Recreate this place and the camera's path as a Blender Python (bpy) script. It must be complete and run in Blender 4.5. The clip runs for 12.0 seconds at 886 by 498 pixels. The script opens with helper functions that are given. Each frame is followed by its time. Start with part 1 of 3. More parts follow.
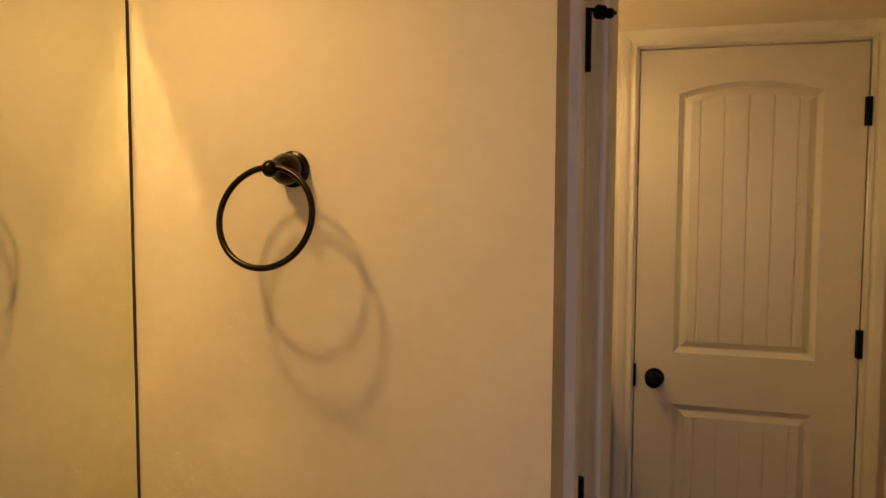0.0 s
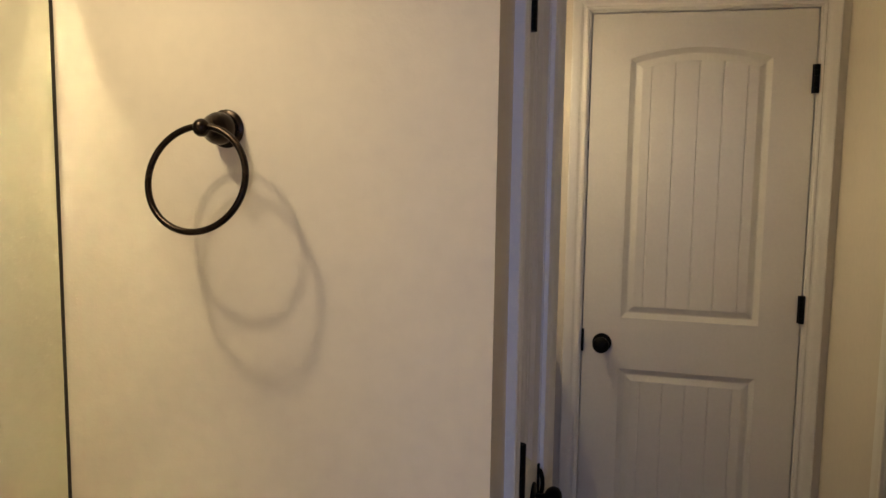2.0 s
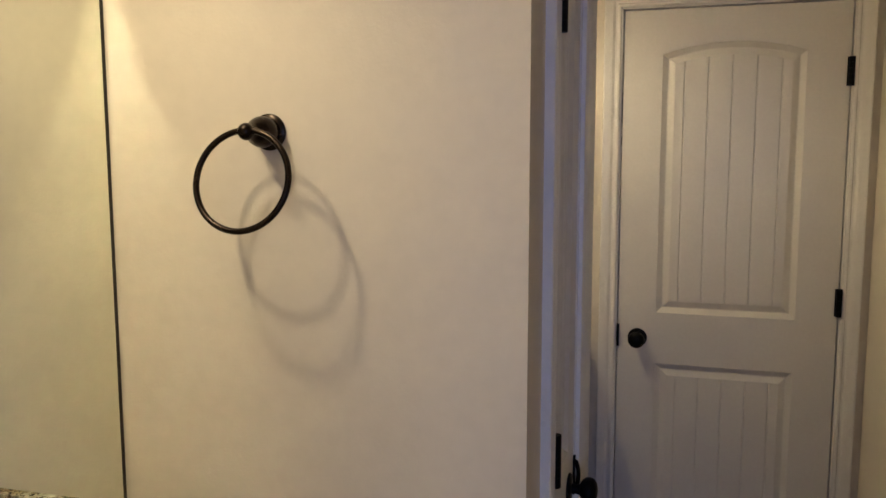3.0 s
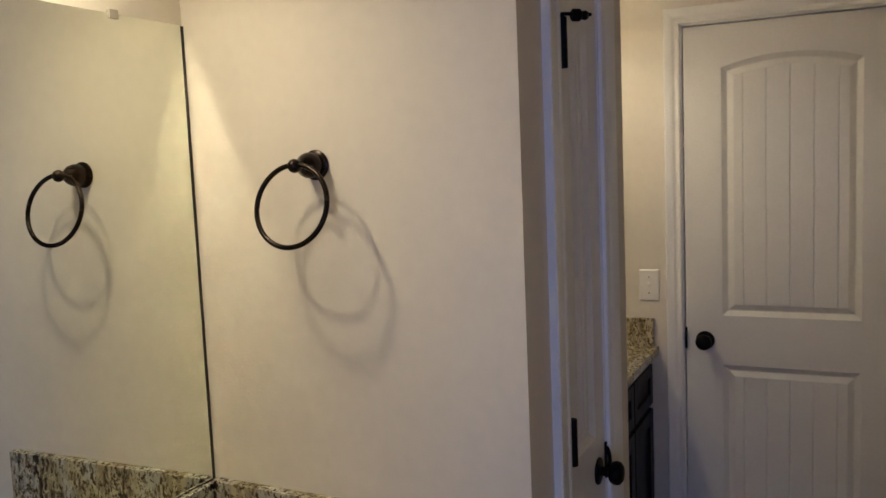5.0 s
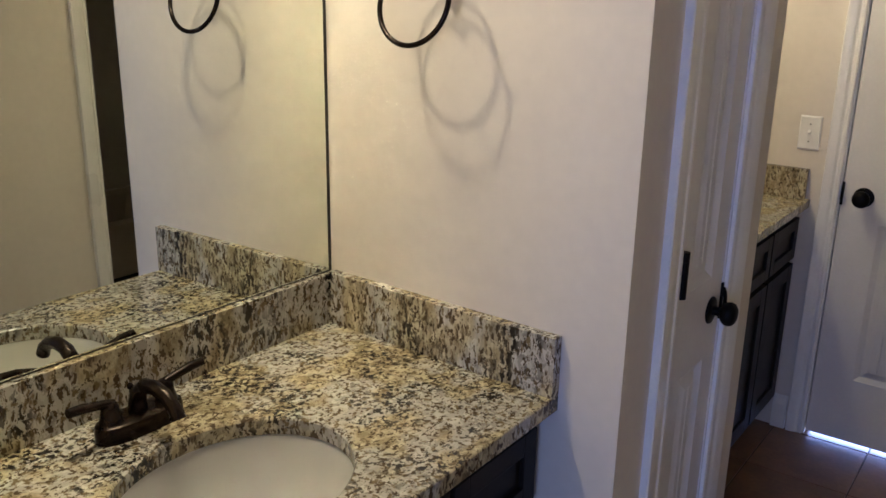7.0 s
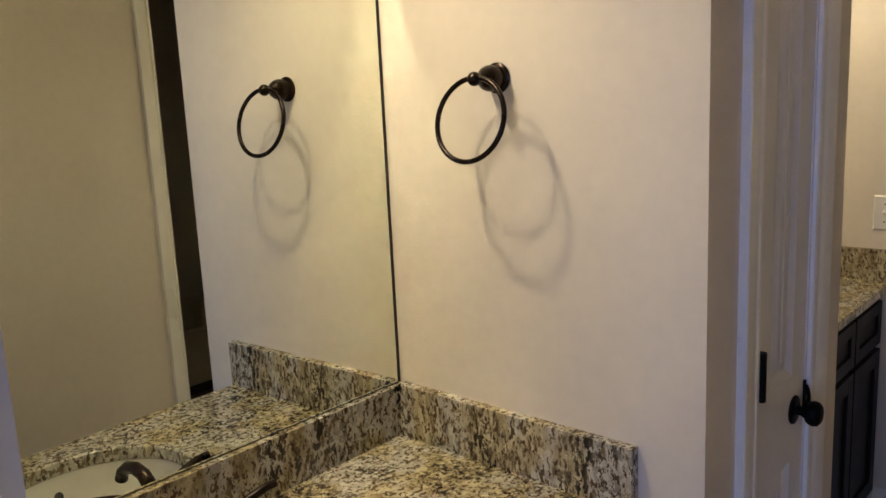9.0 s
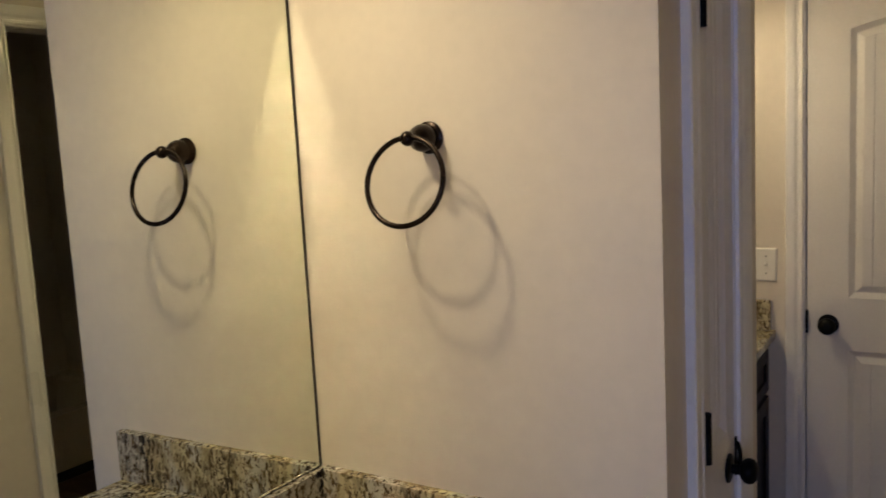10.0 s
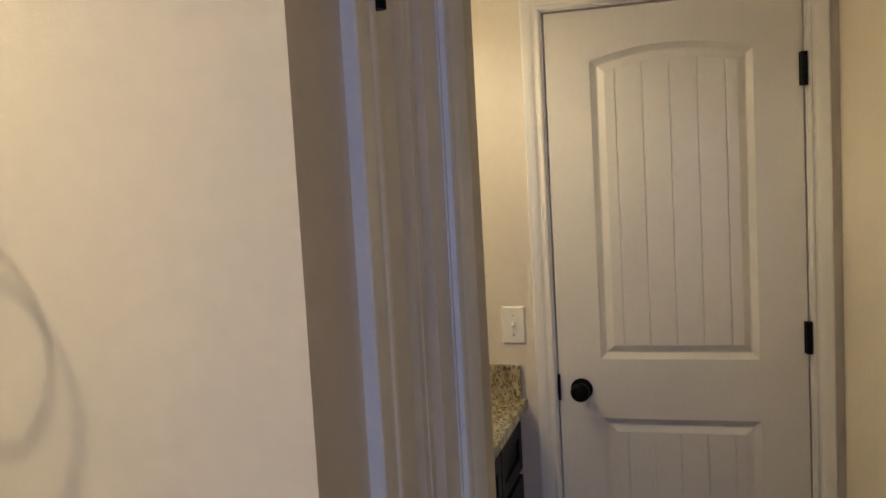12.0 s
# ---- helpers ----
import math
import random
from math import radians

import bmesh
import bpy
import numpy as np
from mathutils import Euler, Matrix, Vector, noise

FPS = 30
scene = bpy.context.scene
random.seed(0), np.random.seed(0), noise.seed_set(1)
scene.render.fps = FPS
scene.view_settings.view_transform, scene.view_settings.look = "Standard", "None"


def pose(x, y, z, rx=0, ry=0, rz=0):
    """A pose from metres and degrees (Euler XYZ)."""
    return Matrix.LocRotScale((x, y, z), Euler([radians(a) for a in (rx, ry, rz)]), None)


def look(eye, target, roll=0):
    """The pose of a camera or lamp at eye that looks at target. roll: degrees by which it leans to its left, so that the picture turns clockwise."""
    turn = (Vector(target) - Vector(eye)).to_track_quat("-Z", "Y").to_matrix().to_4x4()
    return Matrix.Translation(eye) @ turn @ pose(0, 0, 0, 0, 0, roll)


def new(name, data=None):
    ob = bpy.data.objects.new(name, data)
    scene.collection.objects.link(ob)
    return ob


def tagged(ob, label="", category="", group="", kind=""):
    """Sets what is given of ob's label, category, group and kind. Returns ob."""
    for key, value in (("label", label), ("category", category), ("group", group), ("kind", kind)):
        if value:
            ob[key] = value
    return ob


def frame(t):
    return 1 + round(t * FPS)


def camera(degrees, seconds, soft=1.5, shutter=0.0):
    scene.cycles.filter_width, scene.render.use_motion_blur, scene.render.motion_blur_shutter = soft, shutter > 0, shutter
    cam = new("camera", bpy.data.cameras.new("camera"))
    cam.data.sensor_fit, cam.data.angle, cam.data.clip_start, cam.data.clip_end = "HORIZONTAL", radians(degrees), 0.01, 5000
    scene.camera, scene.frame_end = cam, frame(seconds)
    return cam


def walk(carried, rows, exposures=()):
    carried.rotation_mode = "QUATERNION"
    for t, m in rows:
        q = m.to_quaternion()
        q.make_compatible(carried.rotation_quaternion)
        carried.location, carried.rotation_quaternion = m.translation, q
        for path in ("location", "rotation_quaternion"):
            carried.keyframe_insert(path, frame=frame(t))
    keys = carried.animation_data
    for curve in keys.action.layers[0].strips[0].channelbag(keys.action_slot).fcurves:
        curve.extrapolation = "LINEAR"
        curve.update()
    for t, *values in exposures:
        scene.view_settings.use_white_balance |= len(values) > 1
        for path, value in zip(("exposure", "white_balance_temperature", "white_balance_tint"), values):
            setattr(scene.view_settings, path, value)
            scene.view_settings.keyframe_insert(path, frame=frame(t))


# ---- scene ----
cam = camera(55.3, 12.0, shutter=0.15)
PATH = [
    (0, (0.907, -1.141, 1.59), (0.282, 0.753, 1.435), 0.2),
    (0.5, (0.895, -1.125, 1.578), (0.322, 0.782, 1.394), 0.7),
    (1, (0.898, -1.112, 1.574), (0.351, 0.798, 1.344), 1.1),
    (1.5, (0.905, -1.101, 1.578), (0.376, 0.813, 1.34), 1.1),
    (2, (0.917, -1.104, 1.587), (0.397, 0.813, 1.35), 0.8),
    (2.5, (0.925, -1.115, 1.589), (0.397, 0.799, 1.345), 0.8),
    (2.7, (0.926, -1.121, 1.588), (0.349, 0.778, 1.344), 0.6),
    (4.3, (1.008, -1.285, 1.609), (0.381, 0.6, 1.373), -1.5),
    (4.5, (1.061, -1.291, 1.611), (0.387, 0.578, 1.39), -1.7),
    (4.8, (1.131, -1.305, 1.612), (0.345, 0.522, 1.399), -2.1),
    (5, (1.163, -1.295, 1.608), (0.301, 0.497, 1.401), -2.4),
    (5.5, (1.197, -1.289, 1.6), (0.263, 0.467, 1.387), -2.7),
    (6, (1.208, -1.276, 1.599), (0.242, 0.462, 1.378), -2.5),
    (6.5, (1.219, -1.259, 1.572), (0.145, 0.374, 1.144), -0.3),
    (6.7, (1.218, -1.248, 1.557), (0.102, 0.318, 1.008), 0.5),
    (8.3, (1.223, -1.235, 1.572), (0.007, 0.238, 0.978), -0.3),
    (8.5, (1.229, -1.236, 1.583), (-0.012, 0.253, 1.087), -1.5),
    (9, (1.22, -1.231, 1.599), (-0.074, 0.247, 1.223), -2.7),
    (9.5, (1.15, -1.245, 1.611), (-0.09, 0.294, 1.306), -2.5),
    (10, (1.056, -1.227, 1.604), (0.023, 0.467, 1.35), -3.0),
    (10.5, (1.077, -1.146, 1.615), (0.317, 0.686, 1.353), -2.5),
    (11, (1.127, -0.984, 1.613), (0.417, 0.866, 1.345), -3.8),
    (11.5, (1.071, -0.809, 1.607), (0.437, 1.068, 1.334), -4.0),
    (12, (1.009, -0.682, 1.579), (0.461, 1.235, 1.4116), -3.2),
]
# seconds, stops, kelvin, tint: the clip starts warm and settles
EXPOSURES = [
    (0.0, -0.08, 25000, 26), (0.5, 0.0, 14800, 19), (1.0, 0.1, 10300, 14), (1.5, 0.18, 8600, 13), (2.5, 0.22, 7200, 12),
    (4.5, 0.12, 6550, 13), (6.0, 0.26, 6050, 13), (6.5, 0.3, 6050, 14), (6.7, 0.54, 6050, 14), (8.5, 0.88, 6550, 13), (9.0, 0.5, 6650, 13), (9.5, 0.26, 6850, 13), (10.5, 0.24, 7100, 12), (12.0, 0.46, 6950, 11),
]
walk(cam, [(row[0], look(*row[1:])) for row in PATH], EXPOSURES)

LAMP_OUT, LAMP_Z = 0.104, 2.134
BULB_POWER = 8.2
BULB_POWER_FAR = 5.8
BULB_COLOUR = (1.0, 0.885, 0.61)
SHADE_GLOW = 0.5
UP_FILL_SHARE = 1.15
DAY_POWER = 32.0
DAY_COLOUR = (0.29, 0.43, 1.0)

# ---- world and daylight ----
world = bpy.data.worlds.new("sky")
scene.world = world
scene.cycles.caustics_reflective = True
scene.cycles.blur_glossy = 0.03
scene.cycles.sample_clamp_indirect = 0.0
world.use_nodes = True
wn = world.node_tree
sky = wn.nodes.new("ShaderNodeTexSky")
sky.sky_type = "NISHITA"
sky.sun_disc = False
sky.sun_elevation, sky.sun_rotation = radians(12), radians(40)
wn.nodes["Background"].inputs["Strength"].default_value = 0.1
wn.links.new(sky.outputs["Color"], wn.nodes["Background"].inputs["Color"])

day = bpy.data.lights.new("window_daylight", "AREA")
day.shape, day.size, day.size_y = "RECTANGLE", 1.9, 1.4
day.energy, day.color = DAY_POWER, DAY_COLOUR
new("window_daylight", day).matrix_world = look((1.95, -4.58, 1.45), (1.95, 0, 1.45))

beyond = bpy.data.lights.new("far_room_daylight", "AREA")
beyond.shape, beyond.size, beyond.size_y = "RECTANGLE", 1.2, 1.9
beyond.energy, beyond.color = 150.0, DAY_COLOUR
new("far_room_daylight", beyond).matrix_world = look((0.98, 3.03, 1.0), (0.98, 2.0, 1.0))

# ---- materials ----


def material(name, base, rough=0.5, metal=0.0, vary=0.06, vary_scale=3.0, grain=0.03, grain_scale=120.0, bump=0.0, bump_scale=250.0, coat=0.0, per_piece=0.0):
    """A paint, plastic or metal: one base colour, uneven at two scales, with a fine relief."""
    m = bpy.data.materials.new(name)
    m.use_nodes = True
    nodes, links = m.node_tree.nodes, m.node_tree.links
    bsdf = nodes["Principled BSDF"]
    geo = nodes.new("ShaderNodeNewGeometry")
    wide, fine = nodes.new("ShaderNodeTexNoise"), nodes.new("ShaderNodeTexNoise")
    wide.inputs["Scale"].default_value, fine.inputs["Scale"].default_value = vary_scale, grain_scale
    wide.inputs["Detail"].default_value, fine.inputs["Detail"].default_value = 4, 3
    value = None
    for tex, amount in ((wide, vary), (fine, grain)):
        links.new(geo.outputs["Position"], tex.inputs["Vector"])
        scale = nodes.new("ShaderNodeMapRange")
        scale.inputs["From Min"].default_value, scale.inputs["From Max"].default_value = 0.3, 0.7
        scale.inputs["To Min"].default_value, scale.inputs["To Max"].default_value = 1 - amount, 1 + amount
        links.new(tex.outputs["Fac"], scale.inputs["Value"])
        if value is None:
            value = scale.outputs["Result"]
        else:
            mul = nodes.new("ShaderNodeMath")
            mul.operation = "MULTIPLY"
            links.new(value, mul.inputs[0])
            links.new(scale.outputs["Result"], mul.inputs[1])
            value = mul.outputs[0]
    if per_piece:
        info = nodes.new("ShaderNodeObjectInfo")
        scale = nodes.new("ShaderNodeMapRange")
        scale.inputs["To Min"].default_value, scale.inputs["To Max"].default_value = 1 - per_piece, 1 + per_piece
        links.new(info.outputs["Random"], scale.inputs["Value"])
        mul = nodes.new("ShaderNodeMath")
        mul.operation = "MULTIPLY"
        links.new(value, mul.inputs[0])
        links.new(scale.outputs["Result"], mul.inputs[1])
        value = mul.outputs[0]
    tint = nodes.new("ShaderNodeVectorMath")
    tint.operation = "SCALE"
    tint.inputs[0].default_value = base
    links.new(value, tint.inputs["Scale"])
    links.new(tint.outputs[0], bsdf.inputs["Base Color"])
    bsdf.inputs["Metallic"].default_value = metal
    bsdf.inputs["Coat Weight"].default_value = coat
    gloss = nodes.new("ShaderNodeMapRange")
    gloss.inputs["To Min"].default_value, gloss.inputs["To Max"].default_value = max(0.02, rough - 0.08), rough + 0.08
    links.new(wide.outputs["Fac"], gloss.inputs["Value"])
    links.new(gloss.outputs["Result"], bsdf.inputs["Roughness"])
    if bump:
        relief = nodes.new("ShaderNodeTexNoise")
        relief.inputs["Scale"].default_value, relief.inputs["Detail"].default_value = bump_scale, 2
        links.new(geo.outputs["Position"], relief.inputs["Vector"])
        b = nodes.new("ShaderNodeBump")
        b.inputs["Strength"].default_value, b.inputs["Distance"].default_value = bump, 0.001
        links.new(relief.outputs["Fac"], b.inputs["Height"])
        links.new(b.outputs["Normal"], bsdf.inputs["Normal"])
    return m


def granite_material():
    """Polished cream granite with brown and black flecks and grey-white crystals."""
    m = bpy.data.materials.new("granite")
    m.use_nodes = True
    nodes, links = m.node_tree.nodes, m.node_tree.links
    bsdf = nodes["Principled BSDF"]
    geo = nodes.new("ShaderNodeNewGeometry")
    warp = nodes.new("ShaderNodeTexNoise")
    warp.inputs["Scale"].default_value, warp.inputs["Detail"].default_value = 32, 2
    links.new(geo.outputs["Position"], warp.inputs["Vector"])
    shift = nodes.new("ShaderNodeVectorMath")
    shift.operation = "MULTIPLY_ADD"
    shift.inputs[1].default_value = (0.014, 0.014, 0.014)
    # the flecks of the stone are drawn out, upright in the splash pieces
    drawn = nodes.new("ShaderNodeVectorMath")
    drawn.operation = "MULTIPLY"
    drawn.inputs[1].default_value = (1.0, 0.82, 0.5)
    links.new(geo.outputs["Position"], drawn.inputs[0])
    links.new(warp.outputs["Color"], shift.inputs[0])
    links.new(drawn.outputs[0], shift.inputs[2])

    def layer(kind, scale, low, high, detail=4.0):
        tex = nodes.new("ShaderNodeTexNoise") if kind == "noise" else nodes.new("ShaderNodeTexVoronoi")
        tex.inputs["Scale"].default_value = scale
        if kind == "noise":
            tex.inputs["Detail"].default_value, tex.inputs["Roughness"].default_value = detail, 0.65
        links.new(shift.outputs[0], tex.inputs["Vector"])
        ramp = nodes.new("ShaderNodeMapRange")
        ramp.interpolation_type = "SMOOTHSTEP"
        ramp.inputs["From Min"].default_value, ramp.inputs["From Max"].default_value = low, high
        links.new(tex.outputs["Fac"] if kind == "noise" else tex.outputs["Distance"], ramp.inputs["Value"])
        return ramp.outputs["Result"]

    def mix(a, b, fac):
        node = nodes.new("ShaderNodeMix")
        node.data_type = "RGBA"
        for socket, value in ((node.inputs[6], a), (node.inputs[7], b)):
            if isinstance(value, tuple):
                socket.default_value = (*value, 1)
            else:
                links.new(value, socket)
        links.new(fac, node.inputs[0])
        return node.outputs[2]

    def times(a, b):
        node = nodes.new("ShaderNodeMath")
        node.operation = "MULTIPLY"
        links.new(a, node.inputs[0])
        links.new(b, node.inputs[1])
        return node.outputs[0]

    cluster = layer("noise", 9, 0.43, 0.60, 2)
    colour = mix((0.29, 0.235, 0.135), (0.47, 0.405, 0.265), layer("noise", 42, 0.40, 0.58))
    colour = mix(colour, (0.44, 0.415, 0.36), layer("noise", 7, 0.46, 0.56, 2))
    # single crystals differ in lightness
    cells, grey, range_ = nodes.new("ShaderNodeTexVoronoi"), nodes.new("ShaderNodeRGBToBW"), nodes.new("ShaderNodeMapRange")
    cells.inputs["Scale"].default_value = 85
    links.new(shift.outputs[0], cells.inputs["Vector"])
    links.new(cells.outputs["Color"], grey.inputs[0])
    links.new(grey.outputs[0], range_.inputs["Value"])
    range_.inputs["To Min"].default_value, range_.inputs["To Max"].default_value = 0.70, 1.25
    crystal = nodes.new("ShaderNodeVectorMath")
    crystal.operation = "SCALE"
    links.new(colour, crystal.inputs[0])
    links.new(range_.outputs["Result"], crystal.inputs["Scale"])
    colour = mix(crystal.outputs[0], (0.16, 0.12, 0.065), layer("noise", 88, 0.52, 0.62, 3))
    colour = mix(colour, (0.080, 0.056, 0.032), layer("noise", 120, 0.55, 0.61, 2))
    colour = mix(colour, (0.022, 0.018, 0.014), times(layer("noise", 95, 0.505, 0.56, 3), cluster))
    links.new(colour, bsdf.inputs["Base Color"])
    bsdf.inputs["Roughness"].default_value = 0.16
    return m


def mirror_material():
    m = bpy.data.materials.new("silvered_glass")
    m.use_nodes = True
    bsdf = m.node_tree.nodes["Principled BSDF"]
    bsdf.inputs["Base Color"].default_value = (0.83, 0.86, 0.78, 1)
    bsdf.inputs["Metallic"].default_value = 1.0
    bsdf.inputs["Roughness"].default_value = 0.0
    return m


def glow_material(name, colour, strength):
    m = bpy.data.materials.new(name)
    m.use_nodes = True
    bsdf = m.node_tree.nodes["Principled BSDF"]
    bsdf.inputs["Base Color"].default_value = (0.8, 0.8, 0.8, 1)
    bsdf.inputs["Emission Color"].default_value = (*colour, 1)
    bsdf.inputs["Emission Strength"].default_value = strength
    return m


WALL = material("wall_paint", (0.70, 0.635, 0.545), 0.55, vary=0.03, vary_scale=1.6, grain=0.02, grain_scale=40, bump=0.25, bump_scale=170)
CEILING = material("ceiling_paint", (0.76, 0.74, 0.70), 0.8, vary=0.02, bump=0.3, bump_scale=90)
TRIM = material("trim_paint", (0.81, 0.785, 0.73), 0.3, vary=0.03, vary_scale=4, grain=0.015, bump=0.08, bump_scale=60)
DOOR = material("door_paint", (0.72, 0.69, 0.64), 0.33, vary=0.03, vary_scale=3, grain=0.02, grain_scale=90, bump=0.12, bump_scale=120)
BRONZE = material("oiled_bronze", (0.021, 0.0130, 0.0090), 0.26, metal=0.75, vary=0.3, vary_scale=30, grain=0.15, grain_scale=400, bump=0.06, bump_scale=500)
BLACK = material("black_hardware", (0.0045, 0.0042, 0.0042), 0.42, metal=0.0, vary=0.2, vary_scale=30, bump=0.05)
ESPRESSO = material("espresso_wood", (0.012, 0.0092, 0.0080), 0.46, vary=0.25, vary_scale=9, grain=0.2, grain_scale=140, bump=0.1, bump_scale=180)
PORCELAIN = material("porcelain", (0.88, 0.86, 0.82), 0.10, vary=0.01, grain=0.005)
PLASTIC = material("white_plastic", (0.80, 0.77, 0.72), 0.35, vary=0.02, grain=0.01)
TILE = material("floor_tile", (0.150, 0.083, 0.046), 0.34, vary=0.22, vary_scale=9, grain=0.12, grain_scale=70, bump=0.15, bump_scale=60, per_piece=0.10)
GROUT = material("grout", (0.06, 0.045, 0.035), 0.85, vary=0.15, vary_scale=20, grain=0.1)
CARPET = material("carpet", (0.34, 0.29, 0.23), 0.95, vary=0.08, vary_scale=5, grain=0.25, grain_scale=300, bump=0.6, bump_scale=400)
DARK_RECESS = material("dark_recess", (0.018, 0.016, 0.013), 0.6, vary=0.2, vary_scale=30)
CLEAR_CLIP = material("clear_plastic_clip", (0.34, 0.31, 0.26), 0.2, vary=0.05)
TUB = material("tub_acrylic", (0.55, 0.48, 0.38), 0.3, vary=0.03)
for m, level in ((BLACK, 0.08), (ESPRESSO, 0.18)):
    m.node_tree.nodes["Principled BSDF"].inputs["Specular IOR Level"].default_value = level
GRANITE = granite_material()
SILVER = mirror_material()
BULB = glow_material("lit_bulb", BULB_COLOUR, 6.0)
SHADE = glow_material("lit_amber_glass_shade", BULB_COLOUR, SHADE_GLOW)
SLOT = material("screw_slot", (0.25, 0.24, 0.22), 0.4, metal=0.6)

# ---- mesh helpers ----


def part(name, bm, mat, parent=None, label="", smooth=False):
    """Links bm as one mesh object, under parent where one is given."""
    bmesh.ops.recalc_face_normals(bm, faces=bm.faces)
    mesh = bpy.data.meshes.new(name)
    bm.to_mesh(mesh)
    bm.free()
    mesh.materials.append(mat)
    if smooth:
        mesh.polygons.foreach_set("use_smooth", [True] * len(mesh.polygons))
        mesh.set_sharp_from_angle(angle=radians(40))
    ob = new(name, mesh)
    if parent is not None:
        ob.parent = parent
    if label:
        ob["label"] = label
    return ob


def thing(name, at, label, category, kind="", group=""):
    ob = new(name)
    ob.matrix_world = at
    return tagged(ob, label, category, group, kind)


def slab(bm, x0, y0, z0, x1, y1, z1, bevel=0.0):
    """Adds a box between two corners to bm."""
    made = bmesh.ops.create_cube(bm, size=1.0)["verts"]
    for v in made:
        v.co = Vector((x0 if v.co.x < 0 else x1, y0 if v.co.y < 0 else y1, z0 if v.co.z < 0 else z1))
    if bevel:
        edges = list({e for v in made for e in v.link_edges})
        bmesh.ops.bevel(bm, geom=edges, offset=bevel, segments=2, profile=0.6, affect="EDGES")
    return bm


def box(x0, y0, z0, x1, y1, z1, bevel=0.0):
    return slab(bmesh.new(), x0, y0, z0, x1, y1, z1, bevel)


def lathe(profile, axis_matrix=Matrix(), steps=36, bm=None):
    """Turns (radius, height) pairs round z, then moves them by axis_matrix."""
    bm = bm or bmesh.new()
    rings = []
    for r, h in profile:
        if r < 1e-6:
            rings.append([bm.verts.new(axis_matrix @ Vector((0, 0, h)))])
        else:
            rings.append([bm.verts.new(axis_matrix @ Vector((r * math.cos(2 * math.pi * i / steps), r * math.sin(2 * math.pi * i / steps), h))) for i in range(steps)])
    for a, b in zip(rings, rings[1:]):
        for i in range(steps):
            j = (i + 1) % steps
            if len(a) == 1 and len(b) == 1:
                continue
            if len(a) == 1:
                bm.faces.new((a[0], b[j], b[i]))
            elif len(b) == 1:
                bm.faces.new((a[i], a[j], b[0]))
            else:
                bm.faces.new((a[i], a[j], b[j], b[i]))
    return bm


def tube(points, radii, steps=14, bm=None, closed=False):
    """A round bar along points, with a radius at each."""
    bm = bm or bmesh.new()
    pts = [Vector(p) for p in points]
    n, rings, up = len(pts), [], Vector((0.13, 0.21, 0.97)).normalized()
    for i, p in enumerate(pts):
        if closed:
            ahead = (pts[(i + 1) % n] - pts[i - 1]).normalized()
        else:
            ahead = (pts[min(i + 1, n - 1)] - pts[max(i - 1, 0)]).normalized()
        side = ahead.cross(up)
        side = side.normalized() if side.length > 1e-3 else ahead.orthogonal().normalized()
        up = side.cross(ahead).normalized()
        rings.append([bm.verts.new(p + radii[i] * (math.cos(2 * math.pi * k / steps) * side + math.sin(2 * math.pi * k / steps) * up)) for k in range(steps)])
    if closed:
        a, b = rings[-1], rings[0]
        off = min(range(steps), key=lambda s: (a[0].co - b[s].co).length)
        for k in range(steps):
            bm.faces.new((a[k], a[(k + 1) % steps], b[(k + 1 + off) % steps], b[(k + off) % steps]))
    for a, b in zip(rings, rings[1:]):
        for k in range(steps):
            bm.faces.new((a[k], a[(k + 1) % steps], b[(k + 1) % steps], b[k]))
    if not closed:
        bm.faces.new(rings[0][::-1])
        bm.faces.new(rings[-1])
    return bm


def ball(r, centre, bm=None, squash=1.0):
    bm = bm or bmesh.new()
    prof = [(r * math.sin(math.pi * i / 14), -r * squash * math.cos(math.pi * i / 14)) for i in range(15)]
    prof[0], prof[-1] = (0, prof[0][1]), (0, prof[-1][1])
    return lathe(prof, Matrix.Translation(centre), 24, bm)


OUT = Matrix.Rotation(radians(90), 4, "X")  # turns z to -y, the way out of a wall that faces -y

# ---- structure: plan ----
H = 2.50            # ceiling
CX, CY = 0.687, 0.69  # closet block between the two vanities: front face, depth along the wall
EX = 1.43           # wall across from the mirror
NY = 1.853          # far wall
SY = -1.03          # entry wall, room side
SY2 = -1.15         # entry wall, bedroom side
E1, E2 = 0.659, 1.415  # entry opening
F1, F2 = 0.6075, 1.3605  # far door opening
C1, C2 = 0.190, 0.4975  # closet door opening
T1, T2 = 0.334, 1.050  # opening to the tub room
DH = 2.066          # height of openings
TX = 3.55           # far end of the tub room
TH = 2.036          # height of the tub room's opening
KX, LEAN = 0.694, -0.0295  # closet block's outer corner; its south wall runs slightly out of square
SKEW = Matrix.Rotation(math.atan(LEAN), 4, "Z")


def wall(name, boxes, label="painted beige plaster wall with faint orange-peel texture", mat=WALL):
    bm = bmesh.new()
    for b in boxes:
        slab(bm, *b)
    return tagged(part(name, bm, mat), label, "wall", kind="structure")


